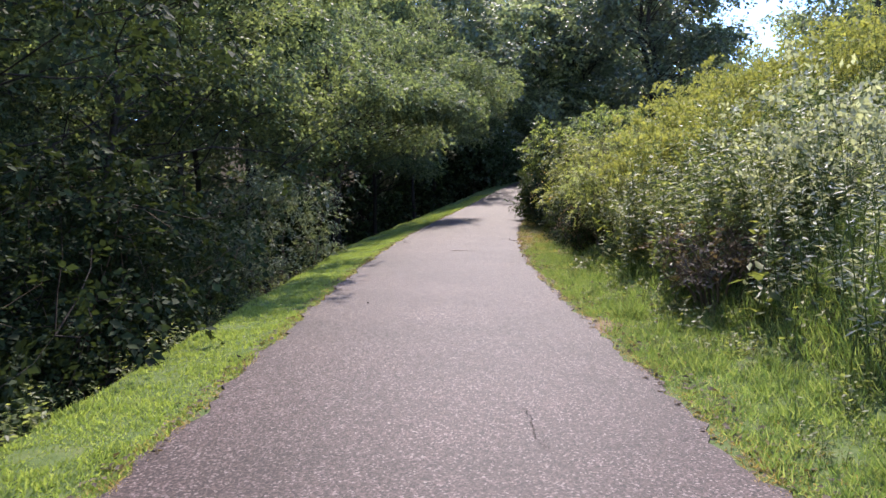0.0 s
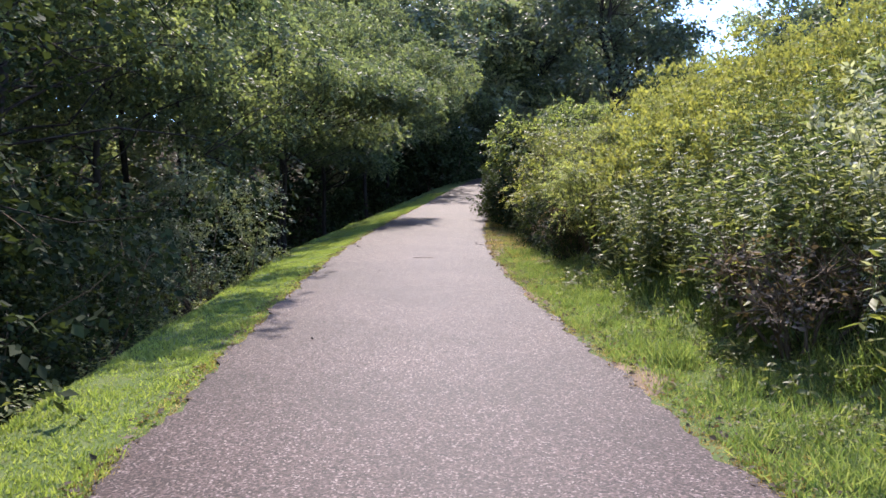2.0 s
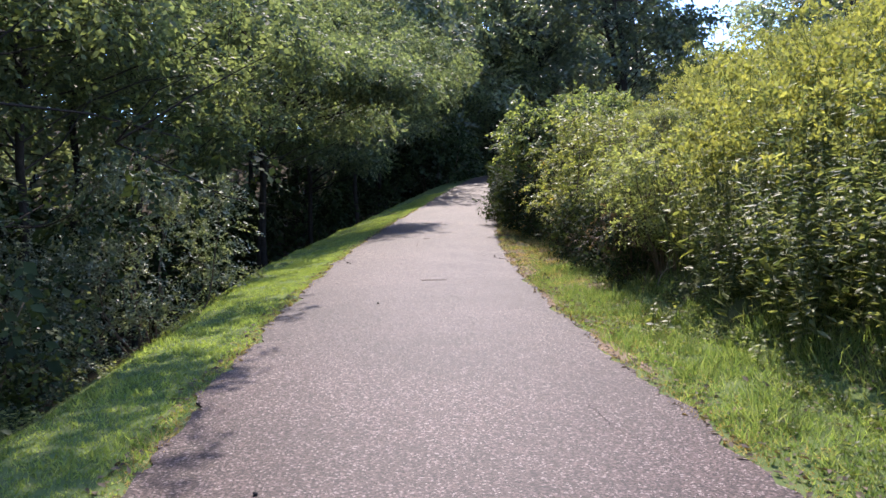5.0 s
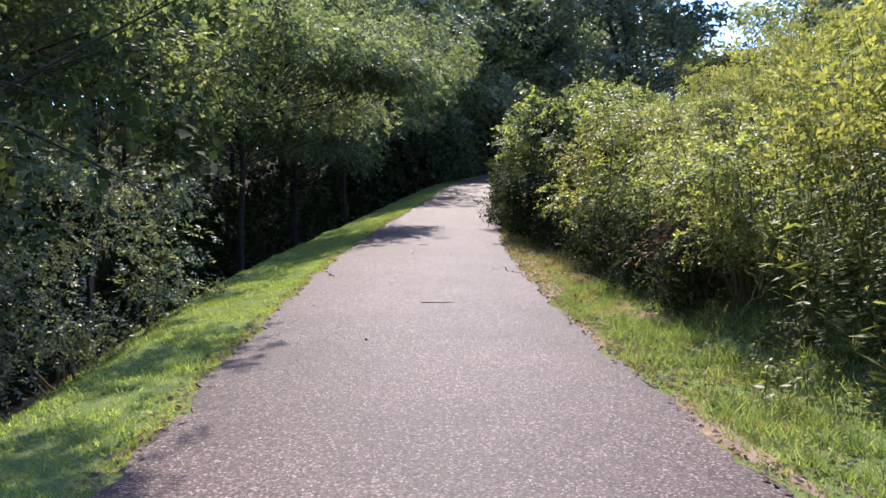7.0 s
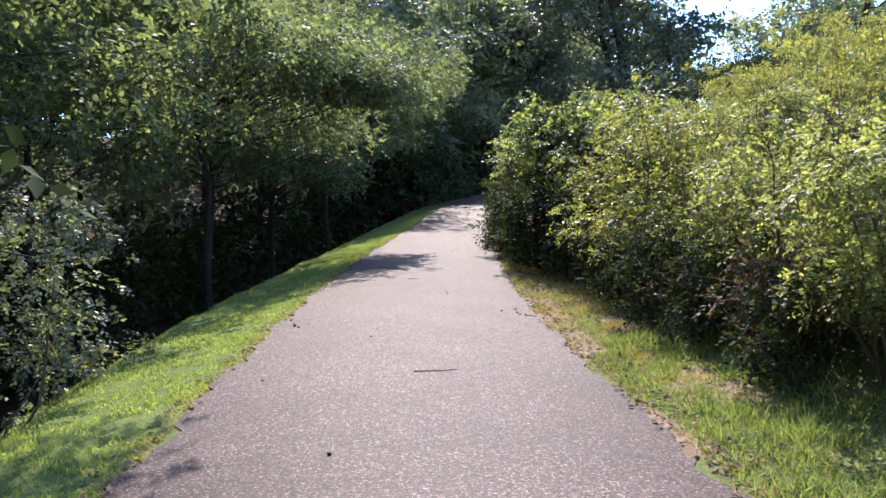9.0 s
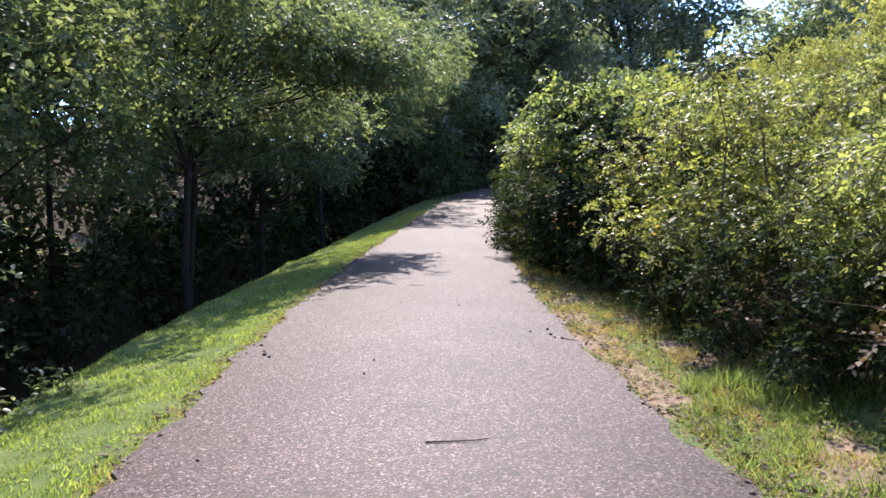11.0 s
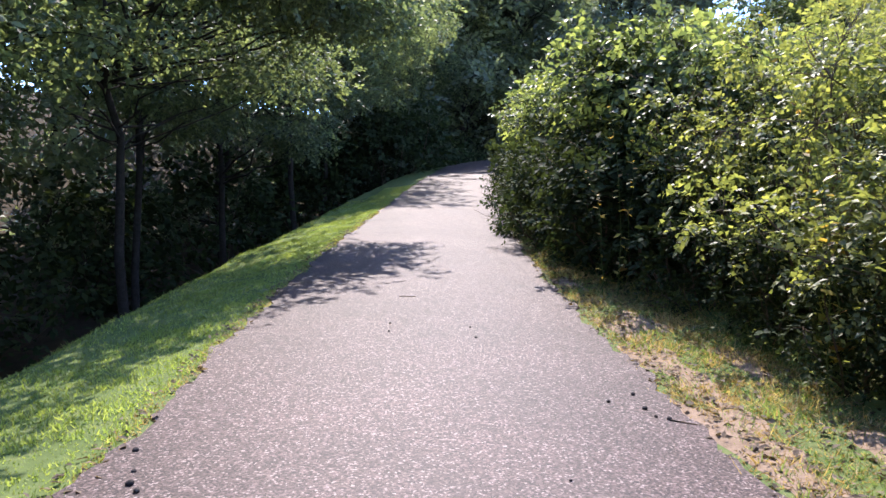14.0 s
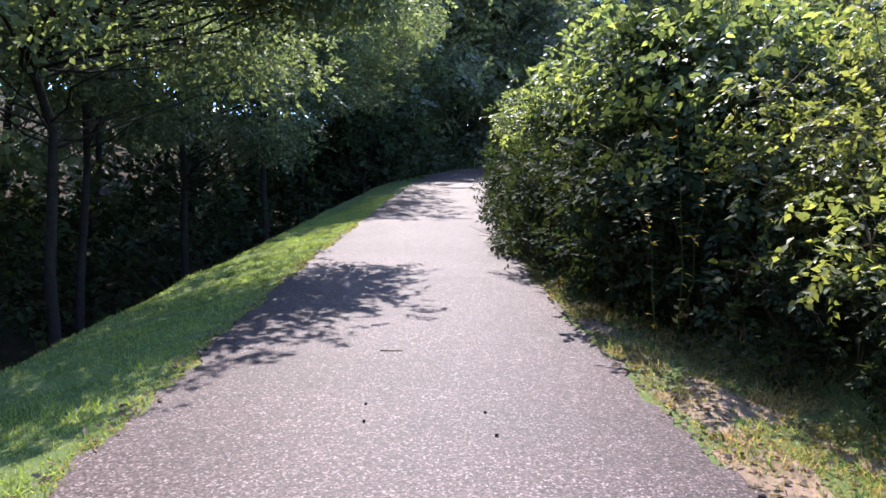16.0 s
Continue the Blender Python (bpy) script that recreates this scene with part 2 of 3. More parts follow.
def trail_x(y):
    y = np.asarray(y, dtype=float)
    q = np.clip(y - 10.5, 0, 22.5)
    w = np.clip(y - 40, 0, 14)
    v = np.clip(y - 54, 0, 12)
    return 0.004 * q * q + 0.18 * np.clip(y - 33, 0, 100) + 0.0035 * w * w + 0.098 * np.clip(y - 54, 0, 46) + 0.04 * v * v + 0.96 * np.clip(y - 66, 0, 34)


def trail_z(y):
    y = np.asarray(y, dtype=float)
    q = np.clip(y - 12, 0, 48)
    return 0.04 * np.clip(y, -30, 110) + 0.0011 * q * q


HALF = 1.6


def wave(x, y, s=1.0):
    return (np.sin(x * 1.7 * s + 1.3) * np.cos(y * 1.3 * s + .4) + .6 * np.sin(x * .8 * s + y * 2.1 * s) + .5 * np.cos(x * 3.1 * s - y * 2.7 * s)) / 2.1


def land(x, y):
    x, y = np.asarray(x, dtype=float), np.asarray(y, dtype=float)
    u = x - trail_x(y)
    z = trail_z(y)
    vl = np.clip(-u - HALF, 0, None)
    verge = 1.0 + .8 * smooth(15, 24, y)
    left = -(0.08 + .1 * smooth(14, 24, y)) * np.minimum(vl, verge) - 0.62 * np.clip(vl - verge, 0, 5.5) - .05 * np.clip(vl - verge - 5.5, 0, 8) + 0.30 * np.clip(vl - 17, 0, 30)
    vr = np.clip(u - HALF, 0, None)
    right = 0.06 * np.minimum(vr, 1.0) + 0.64 * np.clip(vr - 1.1, 0, 4.4) + 0.3 * np.clip(vr - 5.5, 0, 8) + .04 * np.clip(vr - 13, 0, 30)
    rough = wave(x, y) * .05 * smooth(.1, 1.5, vl + vr) + wave(x, y, 5.0) * .012 * smooth(.05, .4, vl + vr)
    bed = -0.05 * (1 - smooth(HALF - .34, HALF - .14, np.abs(u)))
    return z + left + right + rough + bed


def gz(x, y):
    return float(land(x, y))


def spread(lo, hi, step, grow, far):
    """Grid lines: even between lo and hi, then ever wider out to far."""
    mid = list(np.arange(lo, hi + step / 2, step))
    out, s, v = [], step, mid[-1]
    while v < far:
        s *= grow
        v += s
        out.append(v)
    low, s, v = [], step, mid[0]
    while v > -far:
        s *= grow
        v -= s
        low.append(v)
    return np.array(low[::-1] + mid + out)


gu = spread(-5.5, 5.5, 0.16, 1.18, 700)
gy = spread(-6, 48, 0.3, 1.15, 900)
GU, GY = np.meshgrid(gu, gy)
GX = GU + trail_x(GY)
GZ = land(GX, GY)
nu = len(gu)
ii = (np.arange(len(gy) - 1)[:, None] * nu + np.arange(nu - 1)[None]).ravel()
ground_me = np_mesh("ground", np.stack([GX, GY, GZ], -1).reshape(-1, 3), np.stack([ii, ii + 1, ii + nu + 1, ii + nu], -1))
for m_ in (LITTER, LAWN_SOIL, BANK_SOIL):
    ground_me.materials.append(m_)
fu = ((GU[:-1, :-1] + GU[1:, 1:]) / 2).ravel()
fy = ((GY[:-1, :-1] + GY[1:, 1:]) / 2).ravel()
slot = np.where(fu > HALF + 1.3, 2, 0)
slot = np.where((fu <= HALF + 1.3) & (fu > -HALF - 1.9 - 1.4 * smooth(15, 24, fy)), 1, slot)
ground_me.polygons.foreach_set("material_index", slot.astype(np.int32))
ground_me.polygons.foreach_set("use_smooth", np.ones(len(slot), dtype=bool))
tagged(new("ground", ground_me), "grassy verges and bank falling into a wooded hollow", "ground", kind="structure")

# the paved trail: a slab with worn, uneven edges
ty = np.arange(-10, 70.01, 0.12)
cols = np.array([-1.0, -1.0, -.93, -.8, -.5, 0, .5, .8, .93, 1.0, 1.0])
TY, TC = np.meshgrid(ty, cols, indexing="ij")
edge = .035 * np.sin(TY * 2.3 + TC) + .03 * np.sin(TY * 5.1 + 2 * TC) + .022 * np.sin(TY * 11.7 + 3 * TC) + .02 * np.sin(TY * 23.0 + 5 * TC)
TX = trail_x(TY) + TC * HALF + np.sign(TC) * edge * (np.abs(TC) > .9)
TZ = trail_z(TY) + .012 + .028 * (1 - TC ** 2) + .004 * wave(TX, TY, 1.5)
TZ[:, 0] -= .09
TZ[:, -1] -= .09
k_ = len(cols)
ii = (np.arange(len(ty) - 1)[:, None] * k_ + np.arange(k_ - 1)[None]).ravel()
trail_me = np_mesh("trail", np.stack([TX, TY, TZ], -1).reshape(-1, 3), np.stack([ii, ii + 1, ii + k_ + 1, ii + k_], -1))
trail_me.polygons.foreach_set("use_smooth", np.zeros(len(trail_me.polygons), dtype=bool))
trail = tagged(part("pavement", trail_me, ASPHALT), "sunlit pinkish grey chip-sealed asphalt trail with worn edges", "path", kind="structure")


# ---- plants ----
def thing(name, x, y, label, category, group="", z=None):
    ob = new(name)
    ob.location = (x, y, gz(x, y) if z is None else z)
    return tagged(ob, label, category, group)


def turned(x, y, turn, size=1.0, sink=0.0):
    return pose(x, y, gz(x, y) - sink, 0, 0, turn) @ Matrix.Scale(size, 4)


def crown_leaves(rng, centers, sizes, count, length, droop=0.35, flat=0.6, lobed=False, per=7):
    """Leaves in sprays along fine twigs, gathered in clumps; the sprays lean outwards and hang."""
    ns = count // per
    c = rng.choice(len(centers), ns, p=sizes ** 2 / np.sum(sizes ** 2))
    off = unit(rng.normal(0, 1, (ns, 3))) * (rng.random((ns, 1)) ** 0.4)
    off[:, 2] *= flat
    B = centers[c] + off * sizes[c][:, None]
    way = off * 0.9 + rng.normal(0, .5, (ns, 3))
    way[:, 2] -= droop
    way = unit(way)
    span = length * per * .36 * rng.uniform(.7, 1.3, (ns, 1))
    side = unit(np.cross(way, rng.normal(0, .35, (ns, 3)) + np.array([0, 0, 1.0])))
    up = np.cross(side, way)
    f = np.linspace(.05, 1, per)
    P = B[:, None] + way[:, None] * (f[None, :, None] * span[:, None])
    P[:, :, 2] -= f[None] ** 2 * span * .22
    sign = np.where(np.arange(per) % 2, 1.0, -1.0)[None, :, None]
    D = way[:, None] * .6 + side[:, None] * sign * .8 + rng.normal(0, .28, (ns, per, 3))
    D[:, :, 2] -= .18
    N = up[:, None] + rng.normal(0, .38, (ns, per, 3))
    n = ns * per
    L = length * rng.uniform(.6, 1.25, n)
    return leaf_arrays(P.reshape(n, 3), D.reshape(n, 3), N.reshape(n, 3), L, L * rng.uniform(.5, .72, n), lobed=lobed)


def tree(seed, height, radius, base, leaves, length, mat, label, clumps=46, group="trees beside the trail", hang=0.0, trunk=0.12, spot=(0, 0), reach=()):
    """A broadleaf tree: tapered trunk, crooked limbs, a crown of leaf clumps with gaps."""
    rng = np.random.default_rng(seed)
    t = thing("tree", *spot, label, "tree", group, z=None if reach else 0)
    wood = Tubes()
    line = bend(rng, (0, 0, -1.0), (rng.normal(0, .4), rng.normal(0, .4), height * .86), 10, .06)
    wood.add(line, trunk, .03, 9)

    def on_trunk(z):
        return np.array([np.interp(z, line[:, 2], line[:, i]) for i in range(3)])

    cs, ss = [], []
    for i in range(clumps):
        f = rng.random() ** .8
        z = base + (height - base) * f
        prof = math.sin(math.pi * (0.16 + .80 * f)) ** .75
        a = rng.uniform(0, 2 * math.pi)
        r = radius * prof * rng.uniform(.5, 1.08)
        c = np.array([r * math.cos(a), r * math.sin(a), z - hang * r * .25])
        cs.append(c)
        ss.append(radius * rng.uniform(.17, .31))
        foot = on_trunk(max(.8, z - rng.uniform(.25, .6) * r - .5))
        wood.add(bend(rng, foot, c, 6, .16), trunk * .24 * (1 - .5 * f), .006, 5)
        for _ in range(3):
            wood.add(bend(rng, c * .9 + foot * .1, c + rng.normal(0, ss[-1] * .6, 3), 4, .2), .012, .003, 3)
    for x, y, z, size in reach:
        c = np.array([x, y, z]) - np.array(t.location)
        wood.add(bend(rng, on_trunk(max(1.5, c[2] - 1.2)), c, 8, .10), trunk * .3, .01, 6)
        for _ in range(4):
            wood.add(bend(rng, c, c + rng.normal(0, size * .6, 3), 4, .2), .012, .003, 3)
        for _ in range(3):
            cs.append(c + rng.normal(0, size * .35, 3) * np.array([1, 1, .5]))
            ss.append(size)
    part("trunk", wood.mesh("trunk"), BARK, t)
    V, F = crown_leaves(rng, np.array(cs), np.array(ss), leaves, length, flat=.5)
    part("crown", np_mesh("crown", V, F), mat, t)
    return t


def shrub(name, seed, height, radius, leaves, length, mat, label, category="shrub", group="", clumps=26, stems=9, lobed=False, flat=.75, twiggy=0, droop=.25, skirt=.12, top_heavy=False):
    """A shrub: many stems from the ground, leaf clumps from near the ground to a ragged top."""
    rng = np.random.default_rng(seed)
    t = thing(name, 0, 0, label, category, group, z=0)
    wood, cs, ss = Tubes(), [], []
    for i in range(clumps):
        f = rng.random()
        z = height * (skirt + (.92 - skirt) * f)
        prof = math.sin(math.pi * ((.12 + .70 * f) if top_heavy else (.24 + .66 * f))) ** .6
        a, r = rng.uniform(0, 2 * math.pi), radius * prof * math.sqrt(rng.uniform(.05, 1.0))
        cs.append(np.array([r * math.cos(a), r * math.sin(a), z]))
        ss.append(radius * rng.uniform(.24, .42))
    for i in range(stems):
        c = cs[i % clumps]
        foot = np.array([c[0] * .22 + rng.normal(0, .06), c[1] * .22 + rng.normal(0, .06), -.25])
        wood.add(bend(rng, foot, c, 7, .14), .022, .006, 5)
        for _ in range(4):
            wood.add(bend(rng, c, c + rng.normal(0, .3, 3) * radius, 4, .2), .007, .002, 3)
    for i in range(twiggy):
        c = cs[rng.integers(clumps)]
        wood.add(bend(rng, c, c * 1.15 + rng.normal(0, .22, 3) + np.array([0, 0, .25 * rng.random()]), 5, .2), .006, .0015, 3)
    tagged(part("stem", wood.mesh("stem"), TWIG, t), kind="stuff")
    V, F = crown_leaves(rng, np.array(cs), np.array(ss), leaves, length, droop, flat, lobed)
    tagged(part("foliage", np_mesh("foliage", V, F), mat, t), kind="stuff")
    return t


def herb(name, seed, height, stalks, radius, leaf_len, leaf_mat, label, category, group="", plume=None, per=26, slim=.2, plume_len=.26, plume_label="mustard yellow flower plumes"):
    """A clump of upright stalks with narrow leaves, and flower plumes at the tips where it has them."""
    rng = np.random.default_rng(seed)
    t = thing(name, 0, 0, label, category, group, z=0)
    wood = Tubes()
    P, D, L, fP, fD = [], [], [], [], []
    for s in range(stalks):
        a, r = rng.uniform(0, 2 * math.pi), radius * math.sqrt(rng.random())
        h = height * rng.uniform(.7, 1.08)
        foot = np.array([r * math.cos(a), r * math.sin(a), -.1])
        tip = foot + np.array([rng.normal(0, .17) * h, rng.normal(0, .17) * h, h])
        line = bend(rng, foot, tip, 7, .10)
        wood.add(line, .006, .002, 3)
        f = rng.uniform(.12, 1, per)
        q = np.stack([np.interp(f, np.linspace(0, 1, 7), line[:, i]) for i in range(3)], 1)
        b = rng.uniform(0, 2 * math.pi, per)
        P.append(q)
        D.append(np.stack([np.cos(b), np.sin(b), rng.uniform(-.55, .6, per)], 1))
        L.append(leaf_len * (1.15 - .6 * f) * rng.uniform(.7, 1.2, per))
        if plume is not None:
            for w in range(5):
                b0 = rng.uniform(0, 2 * math.pi)
                arm = np.array([math.cos(b0), math.sin(b0), .45]) * plume_len * rng.uniform(.4, .8)
                g = rng.random(9)[:, None]
                fP.append(tip - np.array([0, 0, plume_len * .4]) * rng.random() + arm * g + rng.normal(0, .012, (9, 3)))
                fD.append(rng.normal(0, 1, (9, 3)) + np.array([0, 0, .8]))
    P, D, L = np.concatenate(P), np.concatenate(D), np.concatenate(L)
    tagged(part("stalk", wood.mesh("stalk"), STALK, t), kind="stuff")
    N = rng.normal(0, .4, P.shape) + np.array([0, 0, 1.0])
    V, F = leaf_arrays(P, D, N, L, L * slim)
    tagged(part("foliage", np_mesh("foliage", V, F), leaf_mat, t), kind="stuff")
    if plume is not None:
        fP, fD = np.concatenate(fP), np.concatenate(fD)
        n = len(fP)
        V, F = leaf_arrays(fP, fD, rng.normal(0, 1, (n, 3)), rng.uniform(.035, .065, n), rng.uniform(.02, .036, n))
        tagged(part("flower_plume", np_mesh("flower_plume", V, F), plume, t, plume_label), kind="stuff")
    return t


def scatter(protos, spots, rng, lo=.85, hi=1.2, sink=0.03):
    """Sets the plants out: the first spots take the plants themselves, the others copies."""
    for i, (x, y) in enumerate(spots):
        m = turned(x, y, rng.uniform(0, 360), rng.uniform(lo, hi), sink)
        if i < len(protos):
            protos[i].matrix_basis = m
        else:
            copy_thing(protos[i % len(protos)], m)


def grass(name, seed, spots, lo, hi, width, mat, label, lean=.5, bare=0.0):
    """Single blades of grass standing on the ground at the spots (n, 2)."""
    rng = np.random.default_rng(seed)
    if bare:
        w = wave(spots[:, 0], spots[:, 1], 1.4) + .6 * wave(spots[:, 0] + 3, spots[:, 1], 4.0)
        spots = spots[w + rng.normal(0, .25, len(w)) < 1.0 - bare]
    n = len(spots)
    tuft = .7 + .5 * np.clip(wave(spots[:, 0], spots[:, 1], 2.2) + .5 * wave(spots[:, 0], spots[:, 1] + 7, 6.0), -.6, 1.4)
    P = np.column_stack([spots, land(spots[:, 0], spots[:, 1]) - .004])
    D = rng.normal(0, lean, (n, 3))
    D[:, 2] = 1
    D = unit(D)
    S = unit(np.cross(D, rng.normal(0, 1, (n, 3)))) * (width * rng.uniform(.35, .65, n))[:, None]
    V = np.stack([P - S, P + S, P + D * (tuft * rng.uniform(lo, hi, n))[:, None]], 1).reshape(-1, 3)
    F = np.arange(3 * n).reshape(-1, 3)
    return tagged(part(name, np_mesh(name, V, F), mat), label, "grass", kind="stuff")


R = np.random.default_rng(7)


def strip(n, y0, y1, u0, u1, power=1.0):
    """Random spots along the trail, between two distances from its middle."""
    y = y0 + (y1 - y0) * R.random(n) ** power
    return np.column_stack([trail_x(y) + R.uniform(u0, u1, n), y])


def beside(*spots):
    """Spots given by their distance from the middle of the trail, and along it."""
    return [(float(trail_x(y)) + u, y) for u, y in spots]


# wood on the hollow side
HOLLOW = "broadleaf tree with dense dark green crown over a shaded hollow"
near_trees = [tree(11, 13.0, 4.8, 5.6, 25000, .14, LEAF_TREE, HOLLOW, 38, hang=.7),
              tree(12, 13.0, 4.8, 6.0, 25000, .145, LEAF_TREE, HOLLOW, 38, hang=.6)]
spots = [(-7.3, 27.6), (-7.9, 22.0), (-5.6, 38.0), (-1.6, 47.5), (-.6, 53.5)]
scatter(near_trees, spots, np.random.default_rng(3), .98, 1.1, .1)
dark_trees = [tree(13, 12.0, 4.4, 1.6, 21000, .11, LEAF_EVERGREEN_SHADE, "dense dark evergreen tree beside the verge", 64, hang=1.0)]
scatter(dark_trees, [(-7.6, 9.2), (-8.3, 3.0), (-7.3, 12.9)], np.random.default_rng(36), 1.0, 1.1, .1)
tree(14, 13.0, 4.6, 4.6, 36000, .125, LEAF_TREE, "broadleaf tree with high limbs reaching out over the trail", 38, spot=(-6.4, 17.2),
     reach=[(-1.5, 16.6, 8.2, 0.65), (-2.2, 16.2, 8.2, 0.75), (-1.3, 19.0, 8.4, 0.65), (-2.1, 18.6, 8.5, 0.8), (-3.1, 18.2, 8.3, 0.85), (-1.4, 21.8, 8.3, 0.7), (-2.3, 21.3, 8.4, 0.8), (-3.2, 21.8, 8.2, 0.85)])
tree(15, 11.5, 4.4, 5.2, 42000, .12, LEAF_TREE, "broadleaf tree with leafy limbs hanging low over the trail verge", 40, hang=1.0, spot=(-4.4, 33.5),
     reach=[(-0.6, 31.6, 6.0, 1.1), (0.3, 32.2, 6.2, 1.0), (1, 32.7, 6.2, .8), (1.5, 33.2, 6.3, .5), (-1.4, 30.6, 6.1, 1.2), (-2.4, 29.4, 6.0, 1.2), (-0.1, 31.0, 5.8, .7),
            (-1, 29.6, 6.0, .8), (-3, 27.6, 5.9, .8), (-2, 28.2, 6.0, 1.1), (-0.3, 30.1, 6.0, 1.0), (0.6, 31.1, 6.1, .9), (-1.2, 28.8, 6.0, .8), (-0.8, 31.0, 6.6, 1.1), (0, 31.8, 6.5, 1.0),
            (-1.7, 29.8, 6.6, 1.1), (-2.1, 26.2, 5.8, .7), (-2.2, 24.8, 5.7, .65), (-2.2, 23.4, 5.6, .6), (-1.8, 27.4, 6.3, .7), (-2.7, 25.5, 6.1, .7), (-2.8, 27.0, 6.3, .7)])
tree(18, 12.5, 4.4, 6.4, 38000, .13, LEAF_TREE, "broadleaf tree with leafy limbs drooping beside the far trail", 38, hang=.8, spot=(-3.9, 42.5),
     reach=[(-.9, 40.0, 4.1, .8), (-1.6, 39.6, 4.4, .9), (-1.0, 41.2, 5.0, 1.1), (-2.6, 39.0, 4.3, .9), (-.2, 42.5, 5.8, 1.1), (.9, 45.5, 6.6, 1.2), (2.0, 48.0, 7.2, 1.0), (1.4, 49.6, 7.4, 1.2), (3.4, 54.4, 8.6, 1.0),
            (1.2, 43.5, 7.6, 1.2), (2.2, 46.5, 8.6, 1.3), (3.0, 49.5, 9.6, 1.3), (3.6, 52.5, 10.4, 1.4), (2.4, 48.0, 10.5, 1.4), (1.0, 45.0, 9.5, 1.4)])
mid_trees = [tree(16, 14.0, 5.0, 7.6, 17000, .2, LEAF_TREE, HOLLOW, 60, hang=.8), tree(17, 13.5, 5.2, 7.0, 17000, .2, LEAF_TREE, HOLLOW, 60, hang=.8)]
spots = [(-14.5, 6.0), (-15.0, 13.0), (-14.0, 19.0), (-13.0, 25.0), (-10.5, 31.0), (-9.5, 37.0), (-7.0, 45), (-2.0, 54), (1.5, 62.0), (9.5, 70.0), (-1.5, 64), (5.0, 67), (-5, 50)]
scatter(mid_trees, spots, np.random.default_rng(13), .95, 1.15, .1)
far_tree = [tree(21, 17.0, 5.6, .5, 11000, .40, LEAF_FAR_HAZY, "tall green broadleaf tree in the wood beyond the trail", 60, "far trees", trunk=.22),
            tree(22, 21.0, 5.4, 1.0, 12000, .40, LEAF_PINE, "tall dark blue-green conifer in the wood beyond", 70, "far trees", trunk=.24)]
# (-9, -2) and (-9, -10) stand unseen behind the start, added for the light.
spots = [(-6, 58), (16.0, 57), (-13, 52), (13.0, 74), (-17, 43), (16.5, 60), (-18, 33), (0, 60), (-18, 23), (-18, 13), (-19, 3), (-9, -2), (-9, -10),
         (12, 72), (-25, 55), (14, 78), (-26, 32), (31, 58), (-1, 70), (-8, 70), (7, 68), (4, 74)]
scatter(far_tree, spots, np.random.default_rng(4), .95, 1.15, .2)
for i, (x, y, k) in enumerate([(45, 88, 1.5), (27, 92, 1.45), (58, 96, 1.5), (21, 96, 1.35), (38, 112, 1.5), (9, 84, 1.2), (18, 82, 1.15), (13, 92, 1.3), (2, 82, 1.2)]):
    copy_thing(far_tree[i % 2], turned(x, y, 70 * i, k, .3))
# The hollow's deep shade is put into these thickets' near-black leaves.
thickets = [shrub("dark_thicket", 90 + i, 3.6, 2.3, 2500, .26, LEAF_EVERGREEN_SHADE, "dense thicket under the trees of the hollow, shade put into its leaf colour", "thicket", "hollow thickets", 30, 9) for i in range(2)]
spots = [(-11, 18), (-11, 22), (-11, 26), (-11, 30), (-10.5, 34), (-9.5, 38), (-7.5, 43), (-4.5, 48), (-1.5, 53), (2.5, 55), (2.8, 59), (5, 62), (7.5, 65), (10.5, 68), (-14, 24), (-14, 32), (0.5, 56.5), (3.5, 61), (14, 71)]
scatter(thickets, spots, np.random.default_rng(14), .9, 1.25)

# bank side
golden = [herb("goldenrod", 30 + i, 1.45, 9, .42, .13, LEAF_YELLOW if i % 2 else LEAF_HERB, "clump of goldenrod with yellow plumes and narrow leaves", "wildflower",
               "goldenrod on the bank", PLUME, 24, .2) for i in range(4)]
spots = [tuple(p) for p in strip(46, 11.5, 17, 4.1, 6.5)] + [tuple(p) for p in strip(240, 9.5, 30, 4.9, 10.0)]
scatter(golden, spots, np.random.default_rng(5), .8, 1.25)
for i, (x, y) in enumerate(strip(22, 12.6, 15.4, 3.3, 4.5)):
    copy_thing(golden[i % 4], turned(x, y, 51 * i, 1.1 + .05 * (i % 5), .03))
tall = [herb("tall_weed", 40 + i, 1.8, 9, .34, .17, LEAF_HERB if i == 1 else LEAF_WEED, "tall green leafy weed stalks on the bank", "weed", "weeds on the bank", None, 46, .26) for i in range(3)]
spots = [tuple(p) for p in strip(96, 8.4, 14.5, 3.0, 4.9)] + [tuple(p) for p in strip(40, 12, 34, 5.0, 9.0)]
scatter(tall, spots, np.random.default_rng(6), .62, 1.12)
broad = [herb("broad_leaved_weed", 48 + i, 1.25, 4, .16, .24, LEAF_YELLOW, "upright weed with large pale green leaves", "weed", "broad-leaved weeds", None, 13, .36) for i in range(2)]
spots = [(2.75, 8.8), (3.0, 9.3), (3.3, 11.6), (3.0, 12.2), (3.5, 12.4), (3.3, 10.4), (3.0, 7.3), (3.35, 21.6), (3.6, 22.2), (3.0, 13.2), (3.4, 13.8), (3.1, 14.4), (3.8, 13.1), (3.5, 11.0), (3.3, 12.8), (3.8, 14.2), (3.7, 11.8)]
scatter(broad, spots, np.random.default_rng(17), .8, 1.15)
for i, (x, y) in enumerate([(-2.85, 4.2), (-3.0, 4.8), (-2.9, 5.5), (-3.05, 6.2), (-2.9, 7.0), (-3.0, 8.1), (-2.95, 3.5), (-3.0, 10.2)]):
    copy_thing(broad[i % 2], turned(x, y, 77 * i, .3 + .05 * (i % 3), .02))
